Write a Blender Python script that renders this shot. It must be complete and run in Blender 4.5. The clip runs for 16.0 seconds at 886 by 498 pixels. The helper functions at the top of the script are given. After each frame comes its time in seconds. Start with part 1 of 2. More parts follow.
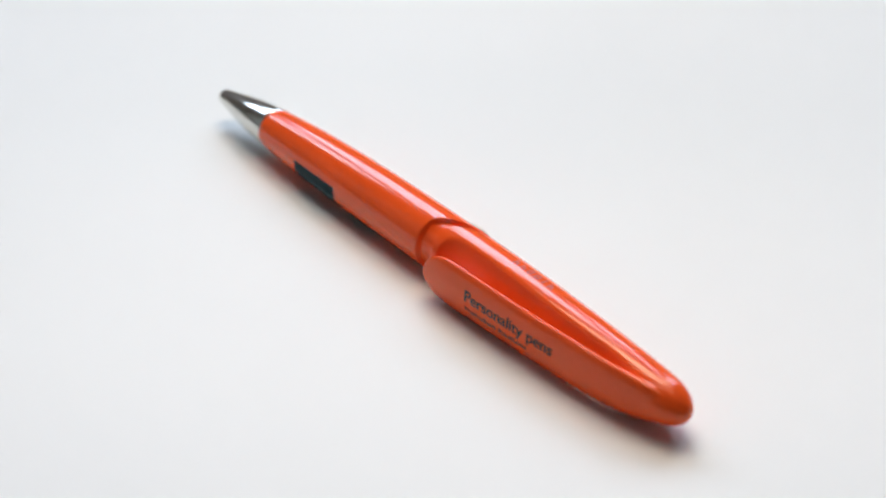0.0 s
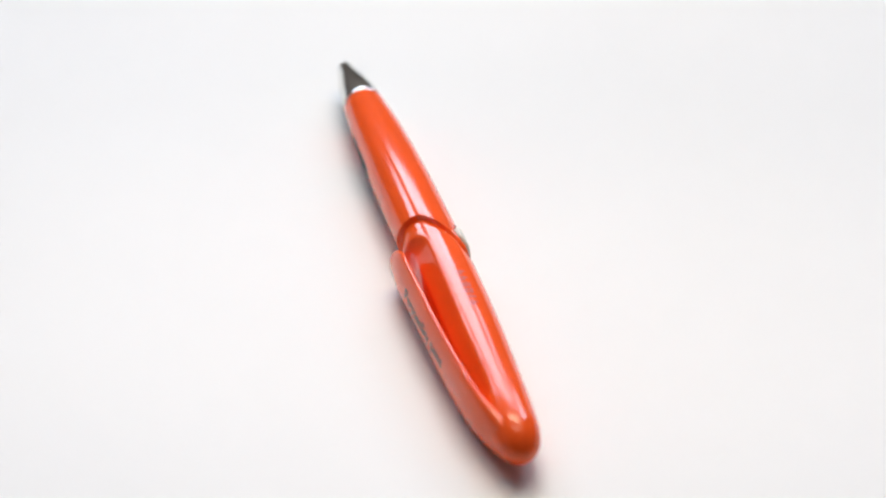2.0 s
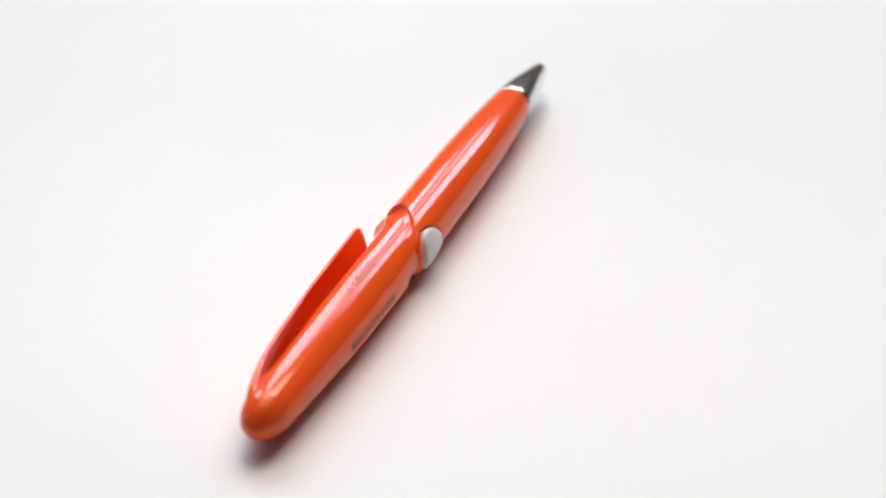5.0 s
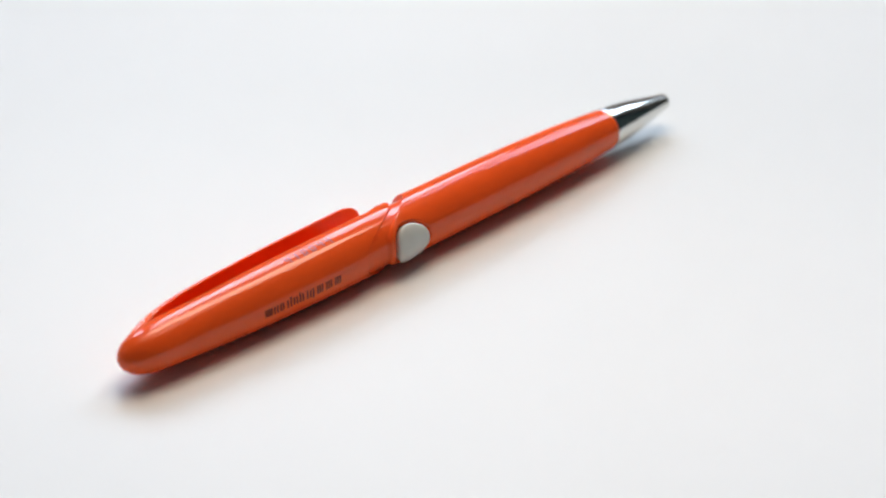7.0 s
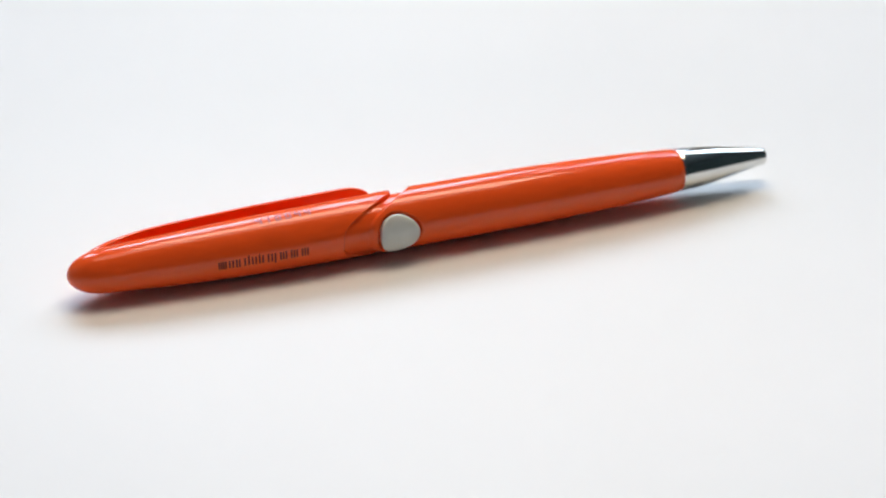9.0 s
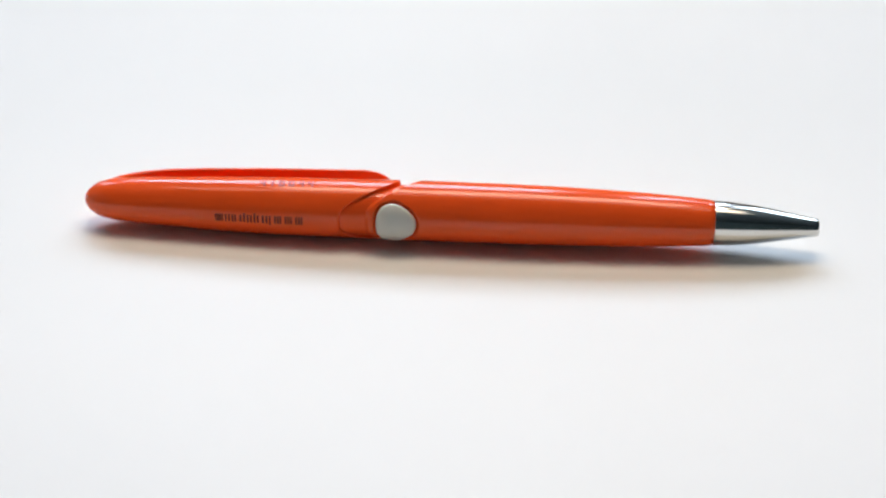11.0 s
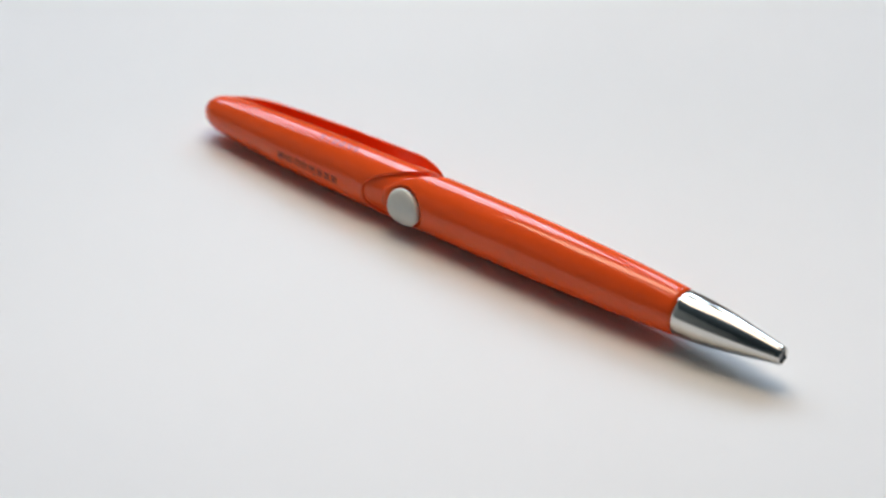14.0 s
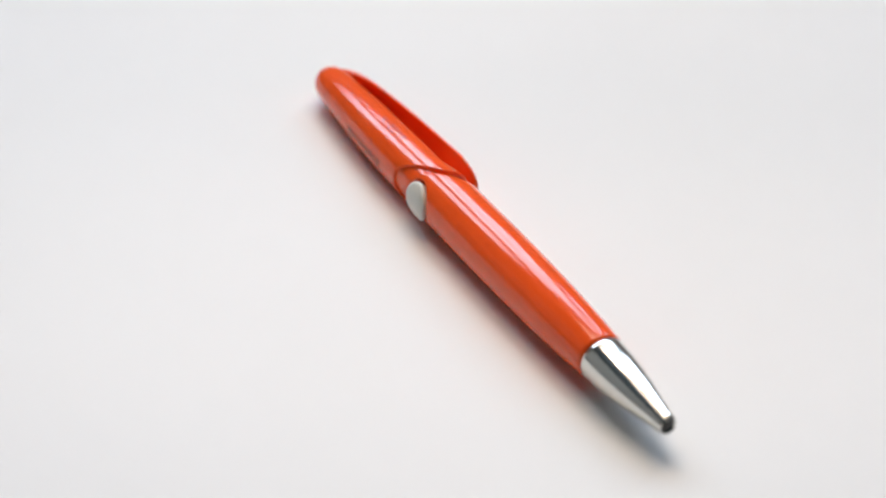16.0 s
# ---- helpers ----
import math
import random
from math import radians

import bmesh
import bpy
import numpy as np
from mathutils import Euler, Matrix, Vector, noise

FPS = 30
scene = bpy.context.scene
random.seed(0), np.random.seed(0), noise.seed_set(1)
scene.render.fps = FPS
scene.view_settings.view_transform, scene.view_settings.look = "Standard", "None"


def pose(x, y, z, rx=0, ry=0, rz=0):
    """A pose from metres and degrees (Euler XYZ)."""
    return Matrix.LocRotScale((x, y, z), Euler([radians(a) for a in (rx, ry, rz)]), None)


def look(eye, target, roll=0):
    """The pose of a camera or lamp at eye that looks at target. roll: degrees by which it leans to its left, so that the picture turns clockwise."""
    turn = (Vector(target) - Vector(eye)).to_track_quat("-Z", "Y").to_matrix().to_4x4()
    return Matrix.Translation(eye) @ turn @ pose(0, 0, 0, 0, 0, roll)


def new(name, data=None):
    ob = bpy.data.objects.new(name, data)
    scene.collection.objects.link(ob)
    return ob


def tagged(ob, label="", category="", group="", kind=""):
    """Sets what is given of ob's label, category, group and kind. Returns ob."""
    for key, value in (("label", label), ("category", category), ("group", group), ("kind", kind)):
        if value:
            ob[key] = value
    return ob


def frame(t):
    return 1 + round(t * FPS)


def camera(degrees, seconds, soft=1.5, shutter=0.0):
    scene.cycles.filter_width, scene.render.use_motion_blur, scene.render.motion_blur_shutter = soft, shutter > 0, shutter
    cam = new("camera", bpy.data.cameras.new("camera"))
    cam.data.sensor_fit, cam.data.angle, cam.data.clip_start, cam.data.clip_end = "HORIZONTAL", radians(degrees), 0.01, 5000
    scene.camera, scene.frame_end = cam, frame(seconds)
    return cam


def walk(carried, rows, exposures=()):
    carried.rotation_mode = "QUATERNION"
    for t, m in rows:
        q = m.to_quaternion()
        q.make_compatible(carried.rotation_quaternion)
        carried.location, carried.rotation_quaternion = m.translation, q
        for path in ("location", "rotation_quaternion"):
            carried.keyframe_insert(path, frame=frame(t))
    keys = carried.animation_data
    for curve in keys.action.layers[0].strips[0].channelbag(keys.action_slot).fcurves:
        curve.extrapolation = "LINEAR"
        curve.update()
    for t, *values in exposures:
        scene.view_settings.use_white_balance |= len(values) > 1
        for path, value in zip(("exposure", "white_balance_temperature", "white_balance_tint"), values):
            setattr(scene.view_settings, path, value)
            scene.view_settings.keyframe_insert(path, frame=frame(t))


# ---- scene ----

EYE = (0.0, -0.2706, 0.1681)          # the camera on its stand, looking down at the table
PITCH = 31.83
cam = camera(30.03, 16.0, soft=2.1)
TARGET = (0.0, EYE[1] + math.cos(radians(PITCH)), EYE[2] - math.sin(radians(PITCH)))
cam.data.dof.use_dof = True
cam.data.dof.focus_distance = 0.305
cam.data.dof.aperture_fstop = 13.0
# the clip's camera lifts its picture between about 0.35 and 5.2 s and again at 15.75 s
walk(cam, [(0.0, look(EYE, TARGET, 0.667)), (16.0, look(EYE, TARGET, 0.667))],
     exposures=[(0.0, 0.34, 6500, 10), (0.3333, 0.34, 6500, 10), (0.3667, 0.46, 6660, 12), (5.2, 0.46, 6660, 12), (5.2333, 0.37, 6500, 10),
                (9.0, 0.42, 6500, 10), (12.0, 0.43, 6500, 10), (12.5, 0.39, 6500, 10), (13.1, 0.37, 6500, 10), (13.5, 0.25, 6500, 10), (14.0, 0.19, 6500, 10), (14.5, 0.17, 6500, 10),
                (15.5, 0.19, 6500, 10), (15.7333, 0.19, 6500, 10), (15.7667, 0.30, 6660, 12), (16.0, 0.30, 6660, 12)])

# ---- light: cool daylight through the window behind the table, a warm panel lamp hung above it and an unseen fill lamp added on the ceiling ----
world = bpy.data.worlds.new("world")
scene.world = world
world.use_nodes = True
wn = world.node_tree.nodes
sky = wn.new("ShaderNodeTexSky")
sky.sky_type = "NISHITA"
sky.sun_disc = False
sky.sun_elevation, sky.sun_rotation = radians(35), radians(160)
wn["Background"].inputs["Strength"].default_value = 0.1
world.node_tree.links.new(sky.outputs["Color"], wn["Background"].inputs["Color"])

TABLE_Z, FLOOR_Z, CEIL_Z = 0.0, -0.75, 2.05
WIN_Y, WIN_X0, WIN_X1, WIN_Z0, WIN_Z1 = 1.30, -1.22, 1.12, 0.74, 1.62
RX0, RX1, RY0, RY1 = -2.2, 2.2, -2.6, WIN_Y
PANES = ((-1.2, -0.75), (-0.54, -0.215), (-0.19, 0.16), (0.31, 0.43), (0.60, 1.1))


def area(name, m, sx, sy, power, color):
    lamp = bpy.data.lights.new(name, "AREA")
    lamp.shape, lamp.size, lamp.size_y, lamp.energy, lamp.color = "RECTANGLE", sx, sy, power, color
    ob = new(name, lamp)
    ob.matrix_world = m
    return ob


WINDOW_RADIANCE = 8.0
CEILING_FILL_Y = 0.26
LAMP = look((0.012, 0.085, 0.28), (0.012, -0.034, 0.0))          # a small panel lamp hung low behind the pen, tilted to it
for px0, px1 in PANES:
    mid = ((px0 + px1) / 2, WIN_Y + 0.03, (WIN_Z0 + WIN_Z1) / 2)
    area("window_daylight", look(mid, (mid[0], 0, mid[2])), px1 - px0, WIN_Z1 - WIN_Z0 - 0.03, WINDOW_RADIANCE * math.pi * (px1 - px0) * (WIN_Z1 - WIN_Z0 - 0.03), (0.665, 0.80, 0.96))
# weak fill, added to brighten the far wall that the chrome nose reflects
area("ceiling_fill_light", look((0.0, CEILING_FILL_Y, CEIL_Z - 0.06), (0.0, CEILING_FILL_Y, 0)), 1.4, 0.5, 1.9 * math.pi * 0.70, (1.0, 0.76, 0.55))
area("panel_lamp_light", LAMP, 0.20, 0.072, 7.7 * math.pi * 0.20 * 0.072, (1.0, 0.83, 0.62))


# ---- materials ----
def material(name, color, rough=0.4, metal=0.0, vary=0.08, scale=60.0, bump=0.0, bump_scale=400.0, coat=0.0, rough_vary=0.06, spec=0.5):
    mat = bpy.data.materials.new(name)
    mat.use_nodes = True
    n, l = mat.node_tree.nodes, mat.node_tree.links
    b = n["Principled BSDF"]
    b.inputs["Metallic"].default_value = metal
    b.inputs["Coat Weight"].default_value = coat
    b.inputs["Coat Roughness"].default_value = 0.04
    b.inputs["Specular IOR Level"].default_value = spec
    co = n.new("ShaderNodeTexCoord")
    big, fine = n.new("ShaderNodeTexNoise"), n.new("ShaderNodeTexNoise")
    big.inputs["Scale"].default_value, fine.inputs["Scale"].default_value = scale, bump_scale
    big.inputs["Detail"].default_value, fine.inputs["Detail"].default_value = 4.0, 6.0
    l.new(co.outputs["Object"], big.inputs["Vector"])
    l.new(co.outputs["Object"], fine.inputs["Vector"])
    ramp = n.new("ShaderNodeValToRGB")
    ramp.color_ramp.elements[0].position, ramp.color_ramp.elements[1].position = 0.3, 0.7
    ramp.color_ramp.elements[0].color = (*[c * (1 - vary) for c in color], 1)
    ramp.color_ramp.elements[1].color = (*[min(1, c * (1 + vary)) for c in color], 1)
    l.new(big.outputs["Fac"], ramp.inputs["Fac"])
    l.new(ramp.outputs["Color"], b.inputs["Base Color"])
    mr = n.new("ShaderNodeMapRange")
    mr.inputs["To Min"].default_value, mr.inputs["To Max"].default_value = max(0.01, rough - rough_vary), rough + rough_vary
    l.new(fine.outputs["Fac"], mr.inputs["Value"])
    l.new(mr.outputs["Result"], b.inputs["Roughness"])
    if bump:
        bp = n.new("ShaderNodeBump")
        bp.inputs["Strength"].default_value, bp.inputs["Distance"].default_value = bump, 0.0002
        l.new(fine.outputs["Fac"], bp.inputs["Height"])
        l.new(bp.outputs["Normal"], b.inputs["Normal"])
    return mat


ORANGE = material("orange_plastic", (0.95, 0.104, 0.016), 0.11, vary=0.03, scale=90, bump=0.02, bump_scale=260, rough_vary=0.025, spec=0.43)
CHROME = material("chrome", (0.70, 0.70, 0.67), 0.13, metal=1.0, vary=0.03, scale=200, bump=0.01, bump_scale=900, rough_vary=0.03)
HOLE_SHADE = material("hole_shade_black", (0.01, 0.01, 0.012), 0.35, vary=0.2)
BUTTON = material("grey_white_plastic", (0.73, 0.74, 0.70), 0.33, vary=0.03, scale=300, bump=0.03, bump_scale=1500)
TEAL = material("dark_teal_ink", (0.002, 0.028, 0.040), 0.45, vary=0.15, scale=500, spec=0.08)
INK = material("black_ink", (0.010, 0.006, 0.006), 0.45, vary=0.2, scale=800, spec=0.1)
CLIP_INK = material("glossy_dark_ink", (0.018, 0.009, 0.009), 0.17, vary=0.2, scale=800, spec=0.5)
GREY_INK = material("grey_ink", (0.10, 0.16, 0.17), 0.4, vary=0.2, scale=800)
TABLE = material("white_laminate", (0.82, 0.82, 0.82), 0.45, vary=0.012, scale=9, bump=0.015, bump_scale=700, spec=0.3)
WALL = material("grey_wall_paint", (0.065, 0.095, 0.095), 0.8, vary=0.05, scale=3, bump=0.1, bump_scale=120)
WALL_LIGHT = material("beige_wall_paint", (0.75, 0.64, 0.58), 0.8, vary=0.05, scale=3, bump=0.1, bump_scale=120)
ORANGE_DULL = material("moulded_orange_plastic", (0.62, 0.10, 0.08), 0.5, vary=0.05, scale=300)
WALL_WEST = material("cream_wall_paint", (0.72, 0.68, 0.60), 0.8, vary=0.05, scale=3, bump=0.1, bump_scale=120)
CEILING = material("ceiling_paint", (0.12, 0.15, 0.155), 0.85, vary=0.03, scale=3, bump=0.1, bump_scale=120)
FLOOR = material("dark_carpet", (0.07, 0.075, 0.08), 0.9, vary=0.25, scale=40, bump=0.4, bump_scale=600)
FRAME = material("white_window_frame", (0.75, 0.75, 0.73), 0.4, vary=0.03, scale=8)
STEEL = material("grey_steel", (0.35, 0.35, 0.36), 0.35, metal=1.0, vary=0.05)


# ---- mesh helpers ----
def link(name, bm, mat, parent=None, label="", smooth=True):
    me = bpy.data.meshes.new(name)
    bmesh.ops.recalc_face_normals(bm, faces=bm.faces)
    for f in bm.faces:
        f.smooth = smooth
    bm.to_mesh(me)
    bm.free()
    me.materials.append(mat)
    ob = new(name, me)
    if parent:
        ob.parent = parent
    if label:
        tagged(ob, label)
    return ob


part = link


def box_bm(x0, x1, y0, y1, z0, z1, bevel=0.0):
    bm = bmesh.new()
    bmesh.ops.create_cube(bm, size=1, matrix=Matrix.Translation(((x0 + x1) / 2, (y0 + y1) / 2, (z0 + z1) / 2)) @ Matrix.Diagonal((x1 - x0, y1 - y0, z1 - z0, 1)))
    if bevel:
        bmesh.ops.bevel(bm, geom=bm.edges[:], offset=bevel, segments=3, affect="EDGES", profile=0.5)
    return bm


def loft(rings, close_ends=(True, True)):
    """Joins rings of equally many points; each ring is closed."""
    bm = bmesh.new()
    vs = [[bm.verts.new(p) for p in ring] for ring in rings]
    n = len(vs[0])
    for a, b in zip(vs, vs[1:]):
        for i in range(n):
            bm.faces.new((a[i], a[(i + 1) % n], b[(i + 1) % n], b[i]))
    for end, ring in zip(close_ends, (vs[0], vs[-1])):
        if end:
            bm.faces.new(ring)
    return bm


def sheet(grid):
    bm = bmesh.new()
    vs = [[bm.verts.new(p) for p in row] for row in grid]
    for a, b in zip(vs, vs[1:]):
        for i in range(len(a) - 1):
            bm.faces.new((a[i], a[i + 1], b[i + 1], b[i]))
    return bm


def smoothstep(a, b, v):
    v = min(1.0, max(0.0, (v - a) / (b - a)))
    return v * v * (3 - 2 * v)


def table_of(xs, ys):
    def at(x):
        """A smooth curve through the given stations."""
        if x <= xs[0]:
            return ys[0]
        if x >= xs[-1]:
            return ys[-1]
        i = max(k for k in range(len(xs) - 1) if xs[k] <= x)
        h = xs[i + 1] - xs[i]
        s = (x - xs[i]) / h
        m0 = (ys[i + 1] - ys[max(0, i - 1)]) / (xs[i + 1] - xs[max(0, i - 1)])
        j = min(len(xs) - 1, i + 2)
        m1 = (ys[j] - ys[i]) / (xs[j] - xs[i])
        return (2 * s**3 - 3 * s**2 + 1) * ys[i] + (s**3 - 2 * s**2 + s) * h * m0 + (3 * s**2 - 2 * s**3) * ys[i + 1] + (s**3 - s**2) * h * m1
    return at


# ---- the room ----
def room():
    fl = link("floor", box_bm(RX0 - 0.1, RX1 + 0.1, RY0 - 0.1, RY1 + 0.1, FLOOR_Z - 0.1, FLOOR_Z), FLOOR, smooth=False)
    tagged(fl, "dark grey carpeted floor of the room", "floor", kind="structure")
    ce = link("ceiling", box_bm(RX0 - 0.1, RX1 + 0.1, RY0 - 0.1, RY1 + 0.1, CEIL_Z, CEIL_Z + 0.1), CEILING, smooth=False)
    tagged(ce, "plain dark grey painted ceiling of the room", "ceiling", kind="structure")
    for name, b in (("wall_south", (RX0, RX1, RY0 - 0.1, RY0)), ("wall_east", (RX1, RX1 + 0.1, RY0 - 0.1, RY1))):
        tagged(link(name, box_bm(*b, FLOOR_Z, CEIL_Z), WALL, smooth=False), "plain dark teal-grey painted wall of the room", "wall", kind="structure")
    tagged(link("wall_west", box_bm(RX0 - 0.1, RX0, RY0 - 0.1, RY1, FLOOR_Z, CEIL_Z), WALL_WEST, smooth=False), "plain pale cream painted wall beside the table", "wall", kind="structure")
    bm = bmesh.new()
    for b in ((RX0 - 0.1, WIN_X0, FLOOR_Z, CEIL_Z), (WIN_X1, RX1 + 0.1, FLOOR_Z, CEIL_Z), (WIN_X0, WIN_X1, FLOOR_Z, WIN_Z0), (WIN_X0, WIN_X1, WIN_Z1, CEIL_Z)):
        bmesh.ops.create_cube(bm, size=1, matrix=Matrix.Translation(((b[0] + b[1]) / 2, RY1 + 0.1, (b[2] + b[3]) / 2)) @ Matrix.Diagonal((b[1] - b[0], 0.2, b[3] - b[2], 1)))
    tagged(link("wall_north", bm, WALL_LIGHT, smooth=False), "beige painted wall with a wide window opening", "wall", kind="structure")
    win = new("window_1")
    tagged(win, "wide white-framed window divided by upright mullions", "window", kind="structure")
    edges = [WIN_X0] + [v for p in PANES for v in p] + [WIN_X1]
    for x0, x1 in zip(edges[0::2], edges[1::2]):
        part("window_frame", box_bm(x0, x1, RY1 - 0.02, RY1 + 0.02, WIN_Z0, WIN_Z1, 0.002), FRAME, win, smooth=False)
    for z0, z1 in ((WIN_Z0, WIN_Z0 + 0.015), (WIN_Z1 - 0.015, WIN_Z1)):
        for x0, x1 in PANES:
            part("window_frame", box_bm(x0, x1, RY1 - 0.02, RY1 + 0.02, z0, z1, 0.002), FRAME, win, smooth=False)


def ceiling_fill():
    # housing round the added fill light, never in view
    th = new("ceiling_fill")
    th.location = (0.0, CEILING_FILL_Y, CEIL_Z)
    tagged(th, "rectangular warm white housing of an added, unseen fill lamp on the ceiling", "lamp")
    for x0, x1, y0, y1 in ((-0.74, -0.71, -0.29, 0.29), (0.71, 0.74, -0.29, 0.29), (-0.71, 0.71, -0.29, -0.26), (-0.71, 0.71, 0.26, 0.29)):
        part("frame", box_bm(x0, x1, y0, y1, -0.055, 0.0, 0.004), FRAME, th, smooth=False)
    part("diffuser", box_bm(-0.71, 0.71, -0.26, 0.26, -0.03, -0.02, 0.002), FRAME, th, smooth=False)


def pendant_lamp():
    th = new("pendant_lamp")
    th.matrix_world = LAMP
    tagged(th, "small warm white panel lamp hung low over the table", "lamp")
    for x0, x1, y0, y1 in ((-0.112, -0.104, -0.048, 0.048), (0.104, 0.112, -0.048, 0.048), (-0.104, 0.104, -0.048, -0.040), (-0.104, 0.104, 0.040, 0.048)):
        part("frame", box_bm(x0, x1, y0, y1, -0.004, 0.02, 0.001), FRAME, th, smooth=False)
    part("backing", box_bm(-0.104, 0.104, -0.040, 0.040, 0.008, 0.018, 0.001), FRAME, th, smooth=False)
    up = LAMP.to_3x3().inverted()
    for x in (-0.09, 0.09):
        rod = box_bm(-0.002, 0.002, -0.002, 0.002, 0.0, CEIL_Z - LAMP.translation.z, 0.0005)
        bmesh.ops.transform(rod, matrix=Matrix.Translation((x, 0, 0.016)) @ up.to_4x4(), verts=rod.verts)
        part("rod", rod, STEEL, th, smooth=False)


def table():
    th = new("table")
    th.location = (0, 0.1, FLOOR_Z)
    tagged(th, "plain white laminate tabletop on grey steel legs", "table")
    h = -FLOOR_Z
    part("tabletop", box_bm(-0.9, 0.9, -0.6, 0.6, h - 0.028, h, 0.003), TABLE, th, smooth=False)
    for x in (-0.82, 0.82):
        for y in (-0.52, 0.52):
            part("leg", box_bm(x - 0.025, x + 0.025, y - 0.025, y + 0.025, 0, h - 0.028, 0.004), STEEL, th, smooth=False)


# ---- the pen: all in millimetres along its own axis, x to the tip, z up from the table ----
MM = 0.001
R_AT = table_of((-22, -15, 0, 15, 30, 40, 49.2), (5.82, 5.85, 5.82, 5.75, 5.42, 5.0, 4.4))


def tail_rise(x):
    """The capped end lifts a little off the table."""
    return 0.45 * smoothstep(-40, -72, x) if x < -40 else 0.0


def axis(x):
    s = x / 70
    return -0.38 - 0.35 * s + 0.45 * s * s, 6.01 + 0.48 * s - 0.76 * s * s + tail_rise(x)


def barrel_edge(phi):
    """Where the barrel ends, slantwise round the pen."""
    return -7.4 - 10.0 * smoothstep(62, 160, math.degrees(math.acos(math.cos(phi))))


def cap_edge(phi):
    """Where the cap begins, beyond the open neck."""
    return -11.0 - 11.2 * smoothstep(70, 167, math.degrees(math.acos(math.cos(phi))))


def far_side(phi):
    """0 on the clip's side of the pen and on top, 1 on the button's side."""
    return smoothstep(0.55, 0.85, (1 - math.cos(phi)) / 2)


def neck_depth(phi):
    return 0.95 - 0.32 * far_side(phi)


def button_r(a):
    """Rounded-triangle outline of the push button."""
    return 4.05 + 0.22 * math.cos(3 * a) + 0.15 * math.cos(2 * a + math.pi)


BTN_X, BTN_PHI = -11.55, math.pi - 0.005


def button_gap(x, phi):
    dx, ds = x - BTN_X, (phi - BTN_PHI) * 5.85
    return math.hypot(dx, ds) - button_r(math.atan2(ds, dx))


def barrel_point(x, phi, lift=0.0):
    r = R_AT(x)
    k = far_side(phi)
    edge = barrel_edge(phi)
    rim = 0.45 + 0.55 * smoothstep(0.2, 0.9, math.cos(phi)) + 0.8 * k       # a rounded rim, widest on the clip's side
    r -= (neck_depth(phi) + 0.05) * (1 - smoothstep(-0.02, rim, x - edge)) ** (1.7 - 0.3 * k)
    if -20 < x < -3 and abs(phi - BTN_PHI) < 1.2:
        g = button_gap(x, phi)
        r -= 0.95 * (1 - smoothstep(0.15, 0.62, g))
    y, z = axis(x)
    r += lift
    return (MM * (y + r * math.cos(phi)), MM * (z + r * math.sin(phi)))


def barrel(pen):
    n = 240
    rows = []
    near = [k / 100 for k in range(101)]
    far = [2.0 + (49.2 - 2.0) * k / 48 for k in range(1, 49)]
    for k in range(len(near) + len(far)):
        ring = []
        for i in range(n):
            phi = 2 * math.pi * i / n
            x = barrel_edge(phi) + (2.0 - barrel_edge(phi)) * near[k] ** 1.5 if k < len(near) else far[k - len(near)]
            if k == len(near) + len(far) - 1:
                y, z = axis(x)
                ring.append((MM * x, MM * (y + (R_AT(x) - 0.12) * math.cos(phi)), MM * (z + (R_AT(x) - 0.12) * math.sin(phi))))
            else:
                ring.append((MM * x, *barrel_point(x, phi)))
        rows.append(ring)
    # turned-in end
    inner = []
    for i in range(n):
        phi = 2 * math.pi * i / n
        x = barrel_edge(phi)
        y, z = axis(x)
        inner.append((MM * x, MM * (y + 4.2 * math.cos(phi)), MM * (z + 4.2 * math.sin(phi))))
    return part("barrel", loft([inner] + rows, (False, True)), ORANGE, pen)


def neck_sleeve(pen):
    rings = []
    n = 160
    for s in range(13):
        ring = []
        for i in range(n):
            phi = 2 * math.pi * i / n
            x0, x1 = barrel_edge(phi) + 0.6, cap_edge(phi) - 0.6
            x = x0 + (x1 - x0) * s / 12
            y, z = axis(x)
            r = R_AT(x) - neck_depth(phi)
            ring.append((MM * x, MM * (y + r * math.cos(phi)), MM * (z + r * math.sin(phi))))
        rings.append(ring)
    return part("neck", loft(rings, (True, True)), ORANGE, pen)


CAP_R = table_of((-74, -70, -66, -60, -45, -30, -15, -4), (3.35, 3.8, 4.17, 4.6, 5.32, 5.68, 5.78, 5.75))


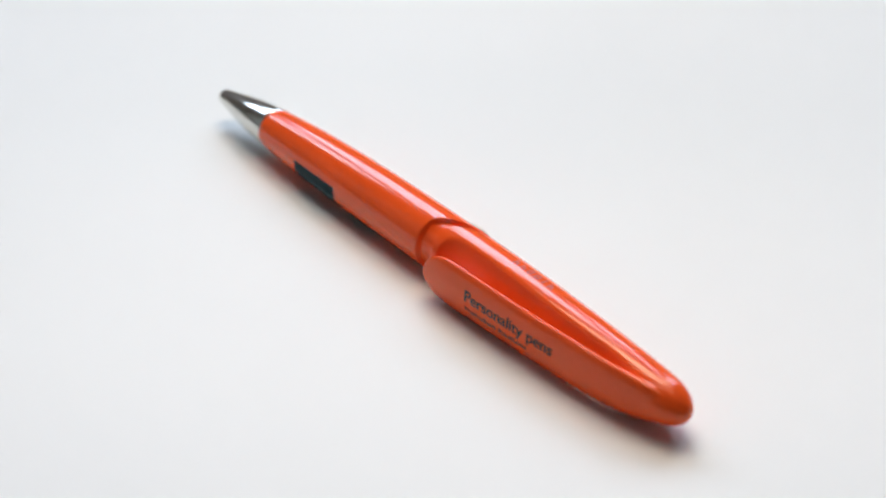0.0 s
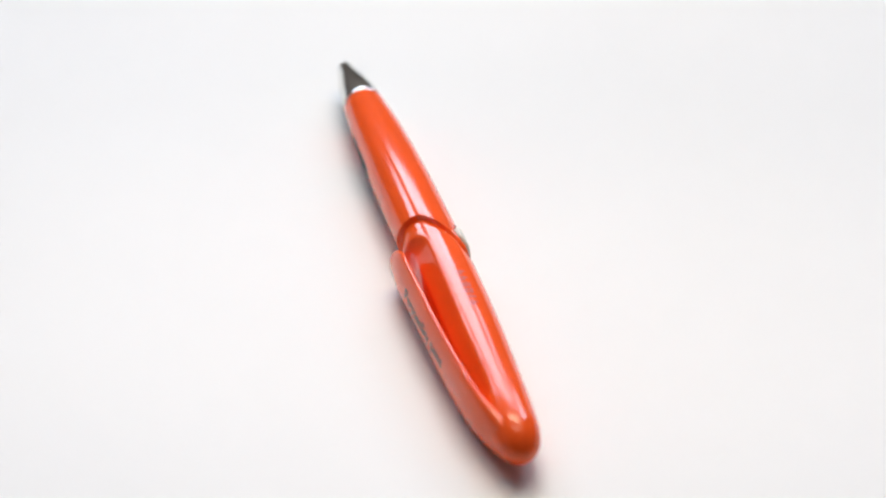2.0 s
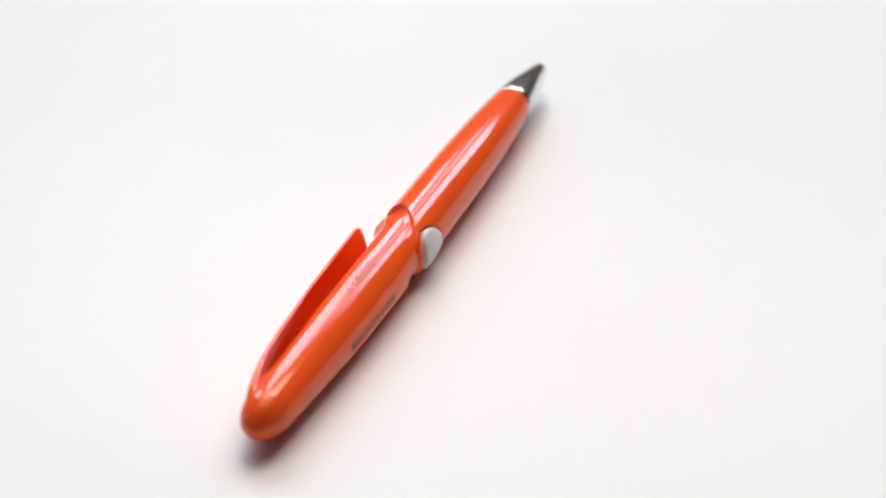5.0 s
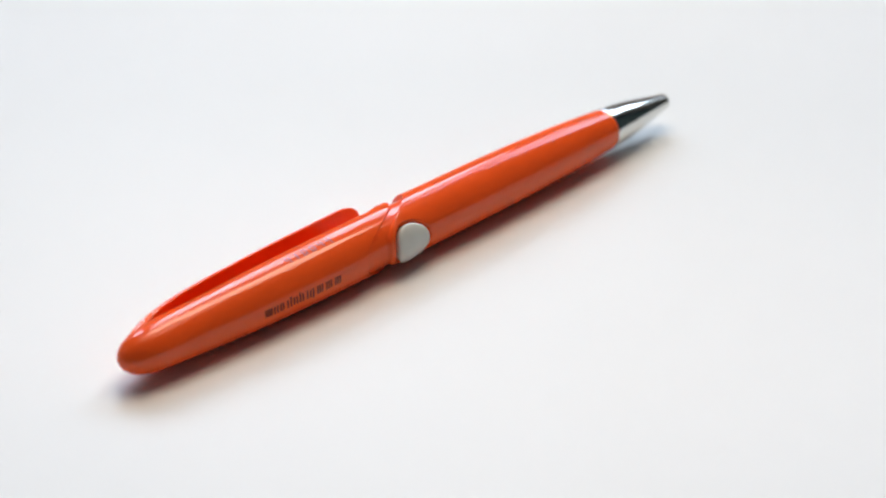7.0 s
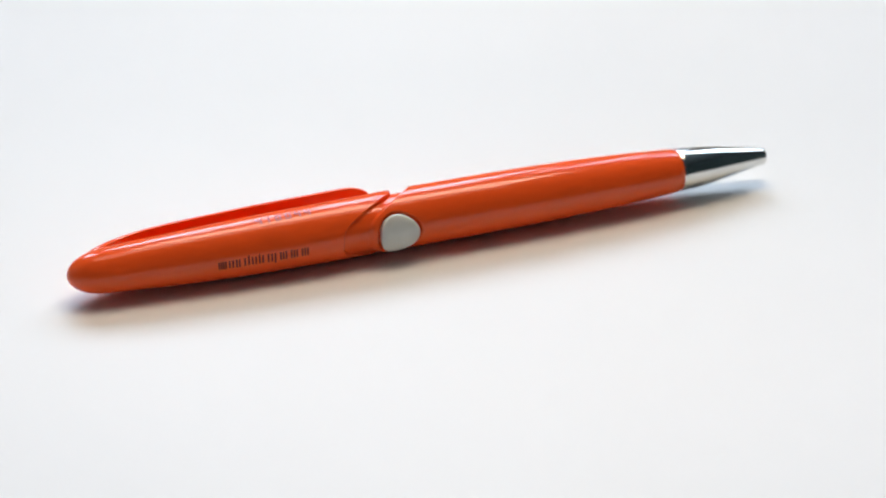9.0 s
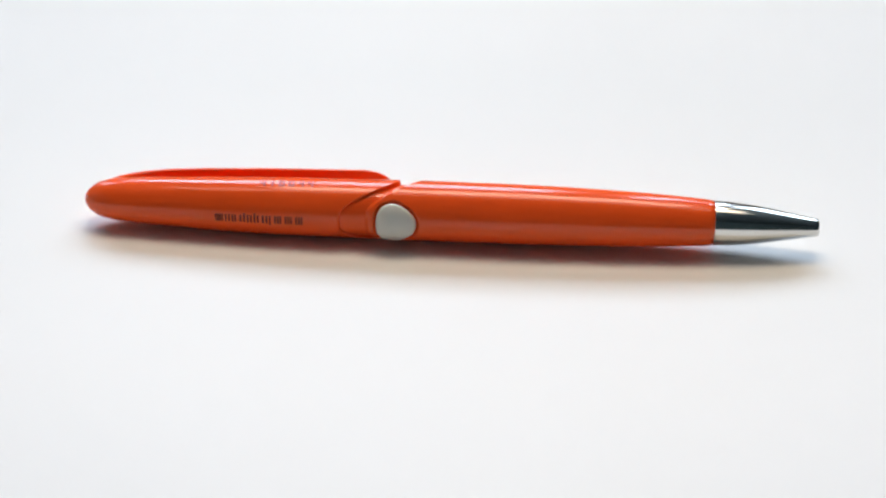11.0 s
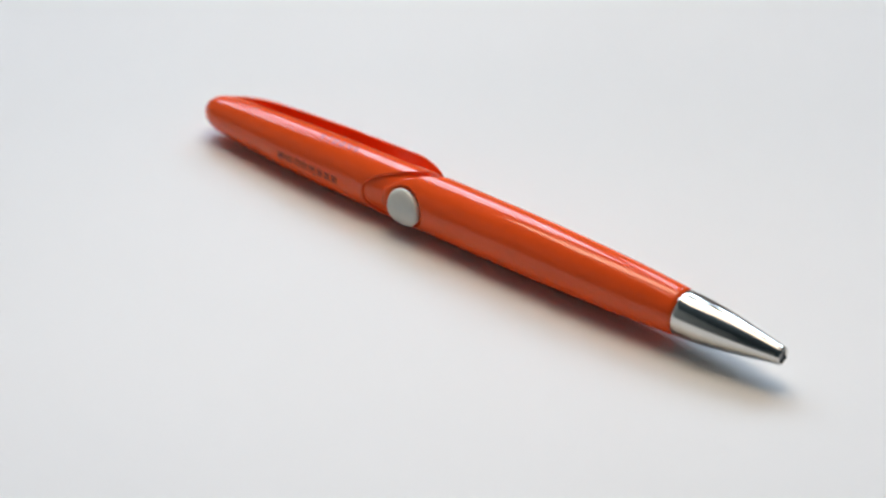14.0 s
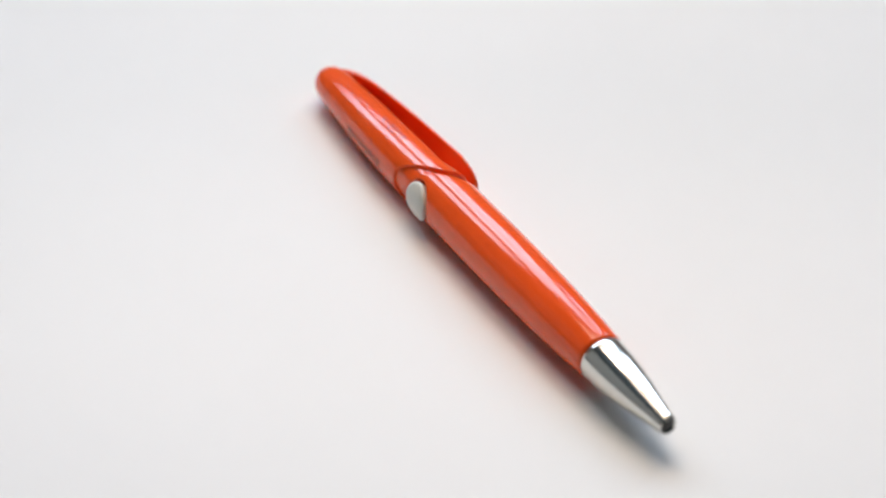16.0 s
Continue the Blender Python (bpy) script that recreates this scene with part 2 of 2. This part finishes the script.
def cap_point(x, phi, lift=0.0):
    """The cap's surface: round, cut slantwise along the slot behind the clip, and closed by a blunt end."""
    xc = x
    y0, z0 = axis(xc)
    y0 = y0 + 0.08 * smoothstep(-35, -66, xc) if xc < -35 else y0
    r = CAP_R(xc)
    k = max(0.0, 1 - ((-66.0 - x) / 6.95) ** 2.6) ** 0.48 if x < -66.0 else 1.0
    side = 1.0 + 0.02 * smoothstep(-56, -66, xc)
    r = r + lift - 0.5 * (1 - smoothstep(0.0, 0.3, cap_edge(phi) - x)) ** 2
    cy, cz = r * side * math.cos(phi) * k, r * math.sin(phi) * k
    # the cut: keep what lies below the slanting plane and the upright one
    end = max(min(1.0, max(0.0, (x + 17.0) / 4.7)), min(1.0, max(0.0, (-58.5 - x) / 8.0)))
    rise = 1 - math.sqrt(1 - end * end)          # the cut runs out in a rounded end, both ways
    w = 0.38
    for ny, nz, c in ((0.86, 0.51, 4.5 - 0.55 * smoothstep(-40, -60, x)), (1.0, 0.0, 4.3 - 0.75 * smoothstep(-40, -60, x))):
        over = ny * cy + nz * cz - (c + (6.6 - c) * rise)
        if over > -w:
            push = over if over > w else (over + w) ** 2 / (4 * w)
            cy, cz = cy - ny * push, cz - nz * push
    return (MM * (y0 + cy), MM * (z0 + cz))


def cap(pen):
    n = 200
    rows = []
    inner = []
    for i in range(n):
        phi = 2 * math.pi * i / n
        x = cap_edge(phi)
        y, z = axis(x)
        inner.append((MM * x, MM * (y + 3.4 * math.cos(phi)), MM * (z + 3.4 * math.sin(phi))))
    rows.append(inner)
    st = [k / 130 for k in range(131)]
    for s in st:
        ring = []
        for i in range(n):
            phi = 2 * math.pi * i / n
            x = cap_edge(phi) + (-66.0 - cap_edge(phi)) * s ** 1.3
            ring.append((MM * x, *cap_point(x, phi)))
        rows.append(ring)
    for k in range(1, 17):
        x = -66.0 - 6.94 * math.sin(math.pi / 2 * k / 16)
        rows.append([(MM * x, *cap_point(x, 2 * math.pi * i / n)) for i in range(n)])
    return part("cap", loft(rows, (False, True)), ORANGE, pen)


CLIP_OUT = table_of((-72, -67, -60, -52, -44, -36, -27, -18, -12.6), (2.1, 4.5, 6.2, 7.05, 7.55, 7.95, 8.2, 8.40, 8.2))
CLIP_THICK = table_of((-72, -66, -60, -50, -30, -18, -12.6), (2.4, 2.1, 1.4, 1.1, 1.0, 0.9, 0.7))
CLIP_TOP = table_of((-72, -66, -60, -52, -41, -30, -20), (0.6, 2.3, 3.05, 3.55, 3.85, 4.0, 4.1))
CLIP_LOW = table_of((-72, -65, -58, -51, -44, -37, -29, -20), (-3.5, -4.95, -5.4, -5.45, -5.35, -5.3, -5.4, -5.5))


def clip_half(x):
    top, low = CLIP_TOP(x), CLIP_LOW(x)
    mid, half = (top + low) / 2, (top - low) / 2
    if x > -19.0:
        k = math.sqrt(max(0.0, 1 - ((x + 19.0) / 6.4) ** 2))
        half = half * (0.06 + 0.94 * k)
        mid = mid - 0.15 * (1 - k)
    return mid, half


def clip_surface(x, z):
    """The clip's outer face at a height z above the pen's middle line."""
    mid, half = clip_half(x)
    return CLIP_OUT(x) - 0.045 * (z - mid) ** 2


def clip(pen):
    rings = []
    n = 44
    stations = [-12.62 - 0.02 - 6.4 * (1 - math.cos(math.pi / 2 * k / 14)) for k in range(15)] + [-19.1 - 52.5 * k / 60 for k in range(1, 61)]
    for x in stations:
        mid, half = clip_half(x)
        t = CLIP_THICK(x) / 2
        ring = []
        for i in range(n):
            a = 2 * math.pi * i / n
            c, s = math.cos(a), math.sin(a)
            b = math.copysign(abs(s) ** 0.75, s) * half
            d = math.copysign(abs(c) ** 0.45, c) * t
            if d < 0:
                near_tip = smoothstep(-32, -18, x)
                inward = (1 - b / half) * (1 - near_tip) + 2 * (1 - ((b / half + 1) / 2) ** 2.4) * near_tip
                d *= 1 + (0.3 + 1.6 * smoothstep(-56, -30, x) + 0.9 * smoothstep(-30, -20, x)) * inward * min(1.0, max(0.0, (-12.62 - x) / 2.6)) ** 0.4
            ring.append((MM * x, MM * (CLIP_OUT(x) - t + d - 0.045 * b * b), MM * (6.2 + tail_rise(x) + mid + b)))
        rings.append(ring)
    return part("clip", loft(rings, (True, True)), ORANGE, pen)


def button(pen):
    rings = []
    n = 72
    for k, (s, h) in enumerate(((1.0, -1.4), (1.0, 0.0), (0.985, 0.18), (0.95, 0.32), (0.88, 0.42), (0.7, 0.5), (0.45, 0.55), (0.2, 0.57), (0.02, 0.575))):
        ring = []
        for i in range(n):
            a = 2 * math.pi * i / n
            rr = button_r(a) * s * 0.985
            x, phi = BTN_X + rr * math.cos(a), BTN_PHI + rr * math.sin(a) / 5.85
            y, z = axis(x)
            r = R_AT(x) + 0.08 + 1.2 * h
            ring.append((MM * x, MM * (y + r * math.cos(phi)), MM * (z + r * math.sin(phi))))
        rings.append(ring)
    return part("button", loft(rings), BUTTON, pen, "smooth grey-white rounded triangular push button")


NOSE_R = table_of((49.2, 52, 56, 60, 64, 67, 69.2), (4.34, 4.24, 3.87, 3.28, 2.56, 2.02, 1.66))


def nose_cone(pen):
    rings = []
    n = 96
    for x, r in [(49.0, 4.0), (49.15, 4.22)] + [(49.3 + 19.6 * k / 28, None) for k in range(29)] + [(69.12, 1.60), (69.22, 1.50), (69.22, 1.36), (68.0, 1.3)]:
        r = NOSE_R(x) if r is None else r
        y, z = axis(x)
        rings.append([(MM * x, MM * (y + r * math.cos(2 * math.pi * i / n)), MM * (z + r * math.sin(2 * math.pi * i / n))) for i in range(n)])
    cone = part("nose_cone", loft(rings), CHROME, pen, "polished chrome metal nose cone")
    # a black plug fills the tip's hole, its colour standing for the shade inside
    rings = []
    for x, r in ((67.8, 1.2), (68.8, 1.28), (68.95, 1.1), (69.0, 0.4)):
        y, z = axis(x)
        rings.append([(MM * x, MM * (y + r * math.cos(2 * math.pi * i / 32)), MM * (z + r * math.sin(2 * math.pi * i / 32))) for i in range(32)])
    part("tip_hole_shade", loft(rings), HOLE_SHADE, cone, "black plug painted as the shade inside the refill opening at the tip")
    return cone


def barrel_patch(name, x0, x1, p0, p1, mat, parent, lift=0.02, label=""):
    nx, npn = max(2, int(abs(x1 - x0) / 0.7)), max(2, int(abs(p1 - p0) / 3))
    grid = []
    for i in range(nx + 1):
        x = x0 + (x1 - x0) * i / nx
        grid.append([(MM * x, *barrel_point(x, radians(p0 + (p1 - p0) * j / npn), lift)) for j in range(npn + 1)])
    return part(name, sheet(grid), mat, parent, label)


def cap_patch(name, x0, x1, p0, p1, mat, parent, lift=0.02, label=""):
    nx, npn = max(2, int(abs(x1 - x0) / 0.4)), max(2, int(abs(p1 - p0) / 3))
    grid = []
    for i in range(nx + 1):
        x = x0 + (x1 - x0) * i / nx
        grid.append([(MM * x, *cap_point(x, radians(p0 + (p1 - p0) * j / npn), lift)) for j in range(npn + 1)])
    return part(name, sheet(grid), mat, parent, label)


def lettering(parent, text, x0, x1, z_base, height):
    """Printed words on the outer face of the clip, read from the tip's side to the blunt end."""
    cu = bpy.data.curves.new("lettering", "FONT")
    cu.body = text
    cu.size = 1.0
    cu.offset = 0.010
    tmp = new("lettering", cu)
    me = bpy.data.meshes.new_from_object(tmp.evaluated_get(bpy.context.evaluated_depsgraph_get()))
    bpy.data.objects.remove(tmp)
    bm = bmesh.new()
    bm.from_mesh(me)
    bpy.data.meshes.remove(me)
    bmesh.ops.triangulate(bm, faces=bm.faces[:])
    for h in (-0.15, -0.05, 0.1, 0.2, 0.3, 0.4, 0.5, 0.6, 0.68):
        bmesh.ops.bisect_plane(bm, geom=bm.verts[:] + bm.edges[:] + bm.faces[:], plane_co=(0, h, 0), plane_no=(0, 1, 0))
    twin = bmesh.ops.duplicate(bm, geom=bm.verts[:] + bm.edges[:] + bm.faces[:])["geom"]
    for v in twin:
        if isinstance(v, bmesh.types.BMVert):
            v.co += Vector((0.045, 0.012, 0.004))
    u = [v.co.x for v in bm.verts]
    u0, u1 = min(u), max(u)
    cap_h = 0.70
    for v in bm.verts:
        x = x0 + (x1 - x0) * (v.co.x - u0) / (u1 - u0)
        z = z_base + height * v.co.y / cap_h
        v.co = (MM * x, MM * (clip_surface(x, z) + 0.03 + v.co.z), MM * (6.2 + tail_rise(x) + z))
    part("lettering", bm, CLIP_INK, parent, "small black printed words", smooth=False)


def clip_bar(parent, x0, x1, z0, z1):
    n = max(2, int(abs(x1 - x0) / 0.4))
    grid = [[(MM * x, MM * (clip_surface(x, z) + 0.02), MM * (6.2 + z)) for z in (z0, (z0 + z1) / 2, z1)] for x in [x0 + (x1 - x0) * i / n for i in range(n + 1)]]
    part("print_bar", sheet(grid), CLIP_INK, parent)


def ballpoint_pen():
    pen = new("ballpoint_pen")
    tagged(pen, "glossy orange plastic ballpoint pen with chrome nose lying on white table", "pen")
    b = barrel(pen)
    neck_sleeve(pen)
    button(pen)
    nose_cone(pen)
    c = cap(pen)
    k = clip(pen)
    # dark printed blocks on the barrel
    barrel_patch("printed_block", 20.2, 34.6, 8.0, -52.0, TEAL, b, label="dark teal printed rectangle")
    barrel_patch("printed_block", 9.5, 20.2, -45.0, -80.0, TEAL, b, label="dark teal printed rectangle")
    for x0, x1 in ((21.4, 23.4), (23.9, 26.2), (26.8, 29.0)):
        barrel_patch("print_bar", x0, x1, -19.0, -23.0, GREY_INK, b, lift=0.03)
    # a line of small print along the cap
    widths = (1.3, 1.3, 1.3, 0.9, 0.6, 0.9, 0.9, 0.3, 0.6, 0.8, 0.9, 1.5)
    x = -29.3
    for i, w in enumerate(widths):
        stems = max(1, round(w / 0.42))
        for j in range(stems):
            xs = x - (w - 0.27) * j / max(1, stems - 1)
            cap_patch("print_bar", xs, xs - 0.27, 171.0 - (4 if i in (5, 7) and j == stems - 1 else 0), 187.5 + (4.5 if i == 3 and j == 0 else 0), INK, c)
        x -= w + (0.75 if i < 3 else 0.42)
    # raised marks on top of the cap
    for i in range(6):
        x0 = -27.5 - 1.86 * i
        if i == 4:
            cap_patch("raised_mark", x0 - 0.3, x0 - 0.7, 92.0, 108.0, ORANGE_DULL, c, lift=0.07)
            continue
        for x1 in (x0, x0 - 0.78):
            cap_patch("raised_mark", x1, x1 - 0.38, 92.0, 108.0 if x1 == x0 or i in (2, 3) else 101.0, ORANGE_DULL, c, lift=0.07)
        for a0 in (92.0, 104.5) if i in (2, 3) else (98.5,):
            cap_patch("raised_mark", x0 - 0.3, x0 - 0.78, a0, a0 + 3.5, ORANGE_DULL, c, lift=0.07)
    lettering(k, "Personality pens", -24.8, -47.3, -0.85, 2.2)
    x = -24.9
    for i, w in enumerate((1.2, 0.9, 0.8, 1.1, 0.5, 1.0, 0.9, 0.0, 1.1, 0.8, 0.9, 1.2, 0.5, 0.9)):
        if w:
            tall = 0.35 if i in (0, 4, 8, 11) else 0.0
            clip_bar(k, x, x - 0.3, -2.95, -2.15 + tall)
            clip_bar(k, x - w + 0.3, x - w, -2.95, -2.15)
            clip_bar(k, x - 0.3, x - w + 0.3, -2.95 if i % 2 else -2.4, -2.7 if i % 2 else -2.15)
        x -= w + (0.3 if w else 0.6)
    return pen


room()
ceiling_fill()
pendant_lamp()
table()
PEN = ballpoint_pen()

# the pen turns with the table's slow disc: seconds and degrees turned since the start
TURN = [(0.0, 0.0), (0.5, -5.19), (1.0, -11.69), (1.5, -17.05), (2.0, -23.58), (2.5, -29.14), (3.0, -35.74), (3.5, -41.31), (4.0, -47.39),
        (4.5, -53.4), (5.0, -59.45), (5.5, -65.5), (6.0, -71.55), (6.5, -77.55), (7.0, -84.0), (7.5, -89.5), (8.0, -96.47), (8.5, -101.95), (9.0, -108.39),
        (9.5, -114.2), (10.0, -120.0), (10.5, -125.9), (11.0, -131.9), (11.5, -137.68), (12.0, -144.27), (12.5, -149.52), (13.0, -156.3), (13.5, -161.68),
        (14.0, -168.25), (14.5, -173.69), (15.0, -180.27), (15.5, -185.4), (16.0, -191.71)]
START, OFF = 128.53, Vector((-0.00512, -0.00112, 0))


def motions():
    rows = []
    for t, a in TURN:
        p = Matrix.Rotation(radians(a), 3, "Z") @ OFF
        rows.append((t, pose(p.x, p.y, TABLE_Z, 0, 0, START + a)))
    walk(PEN, rows)


motions()
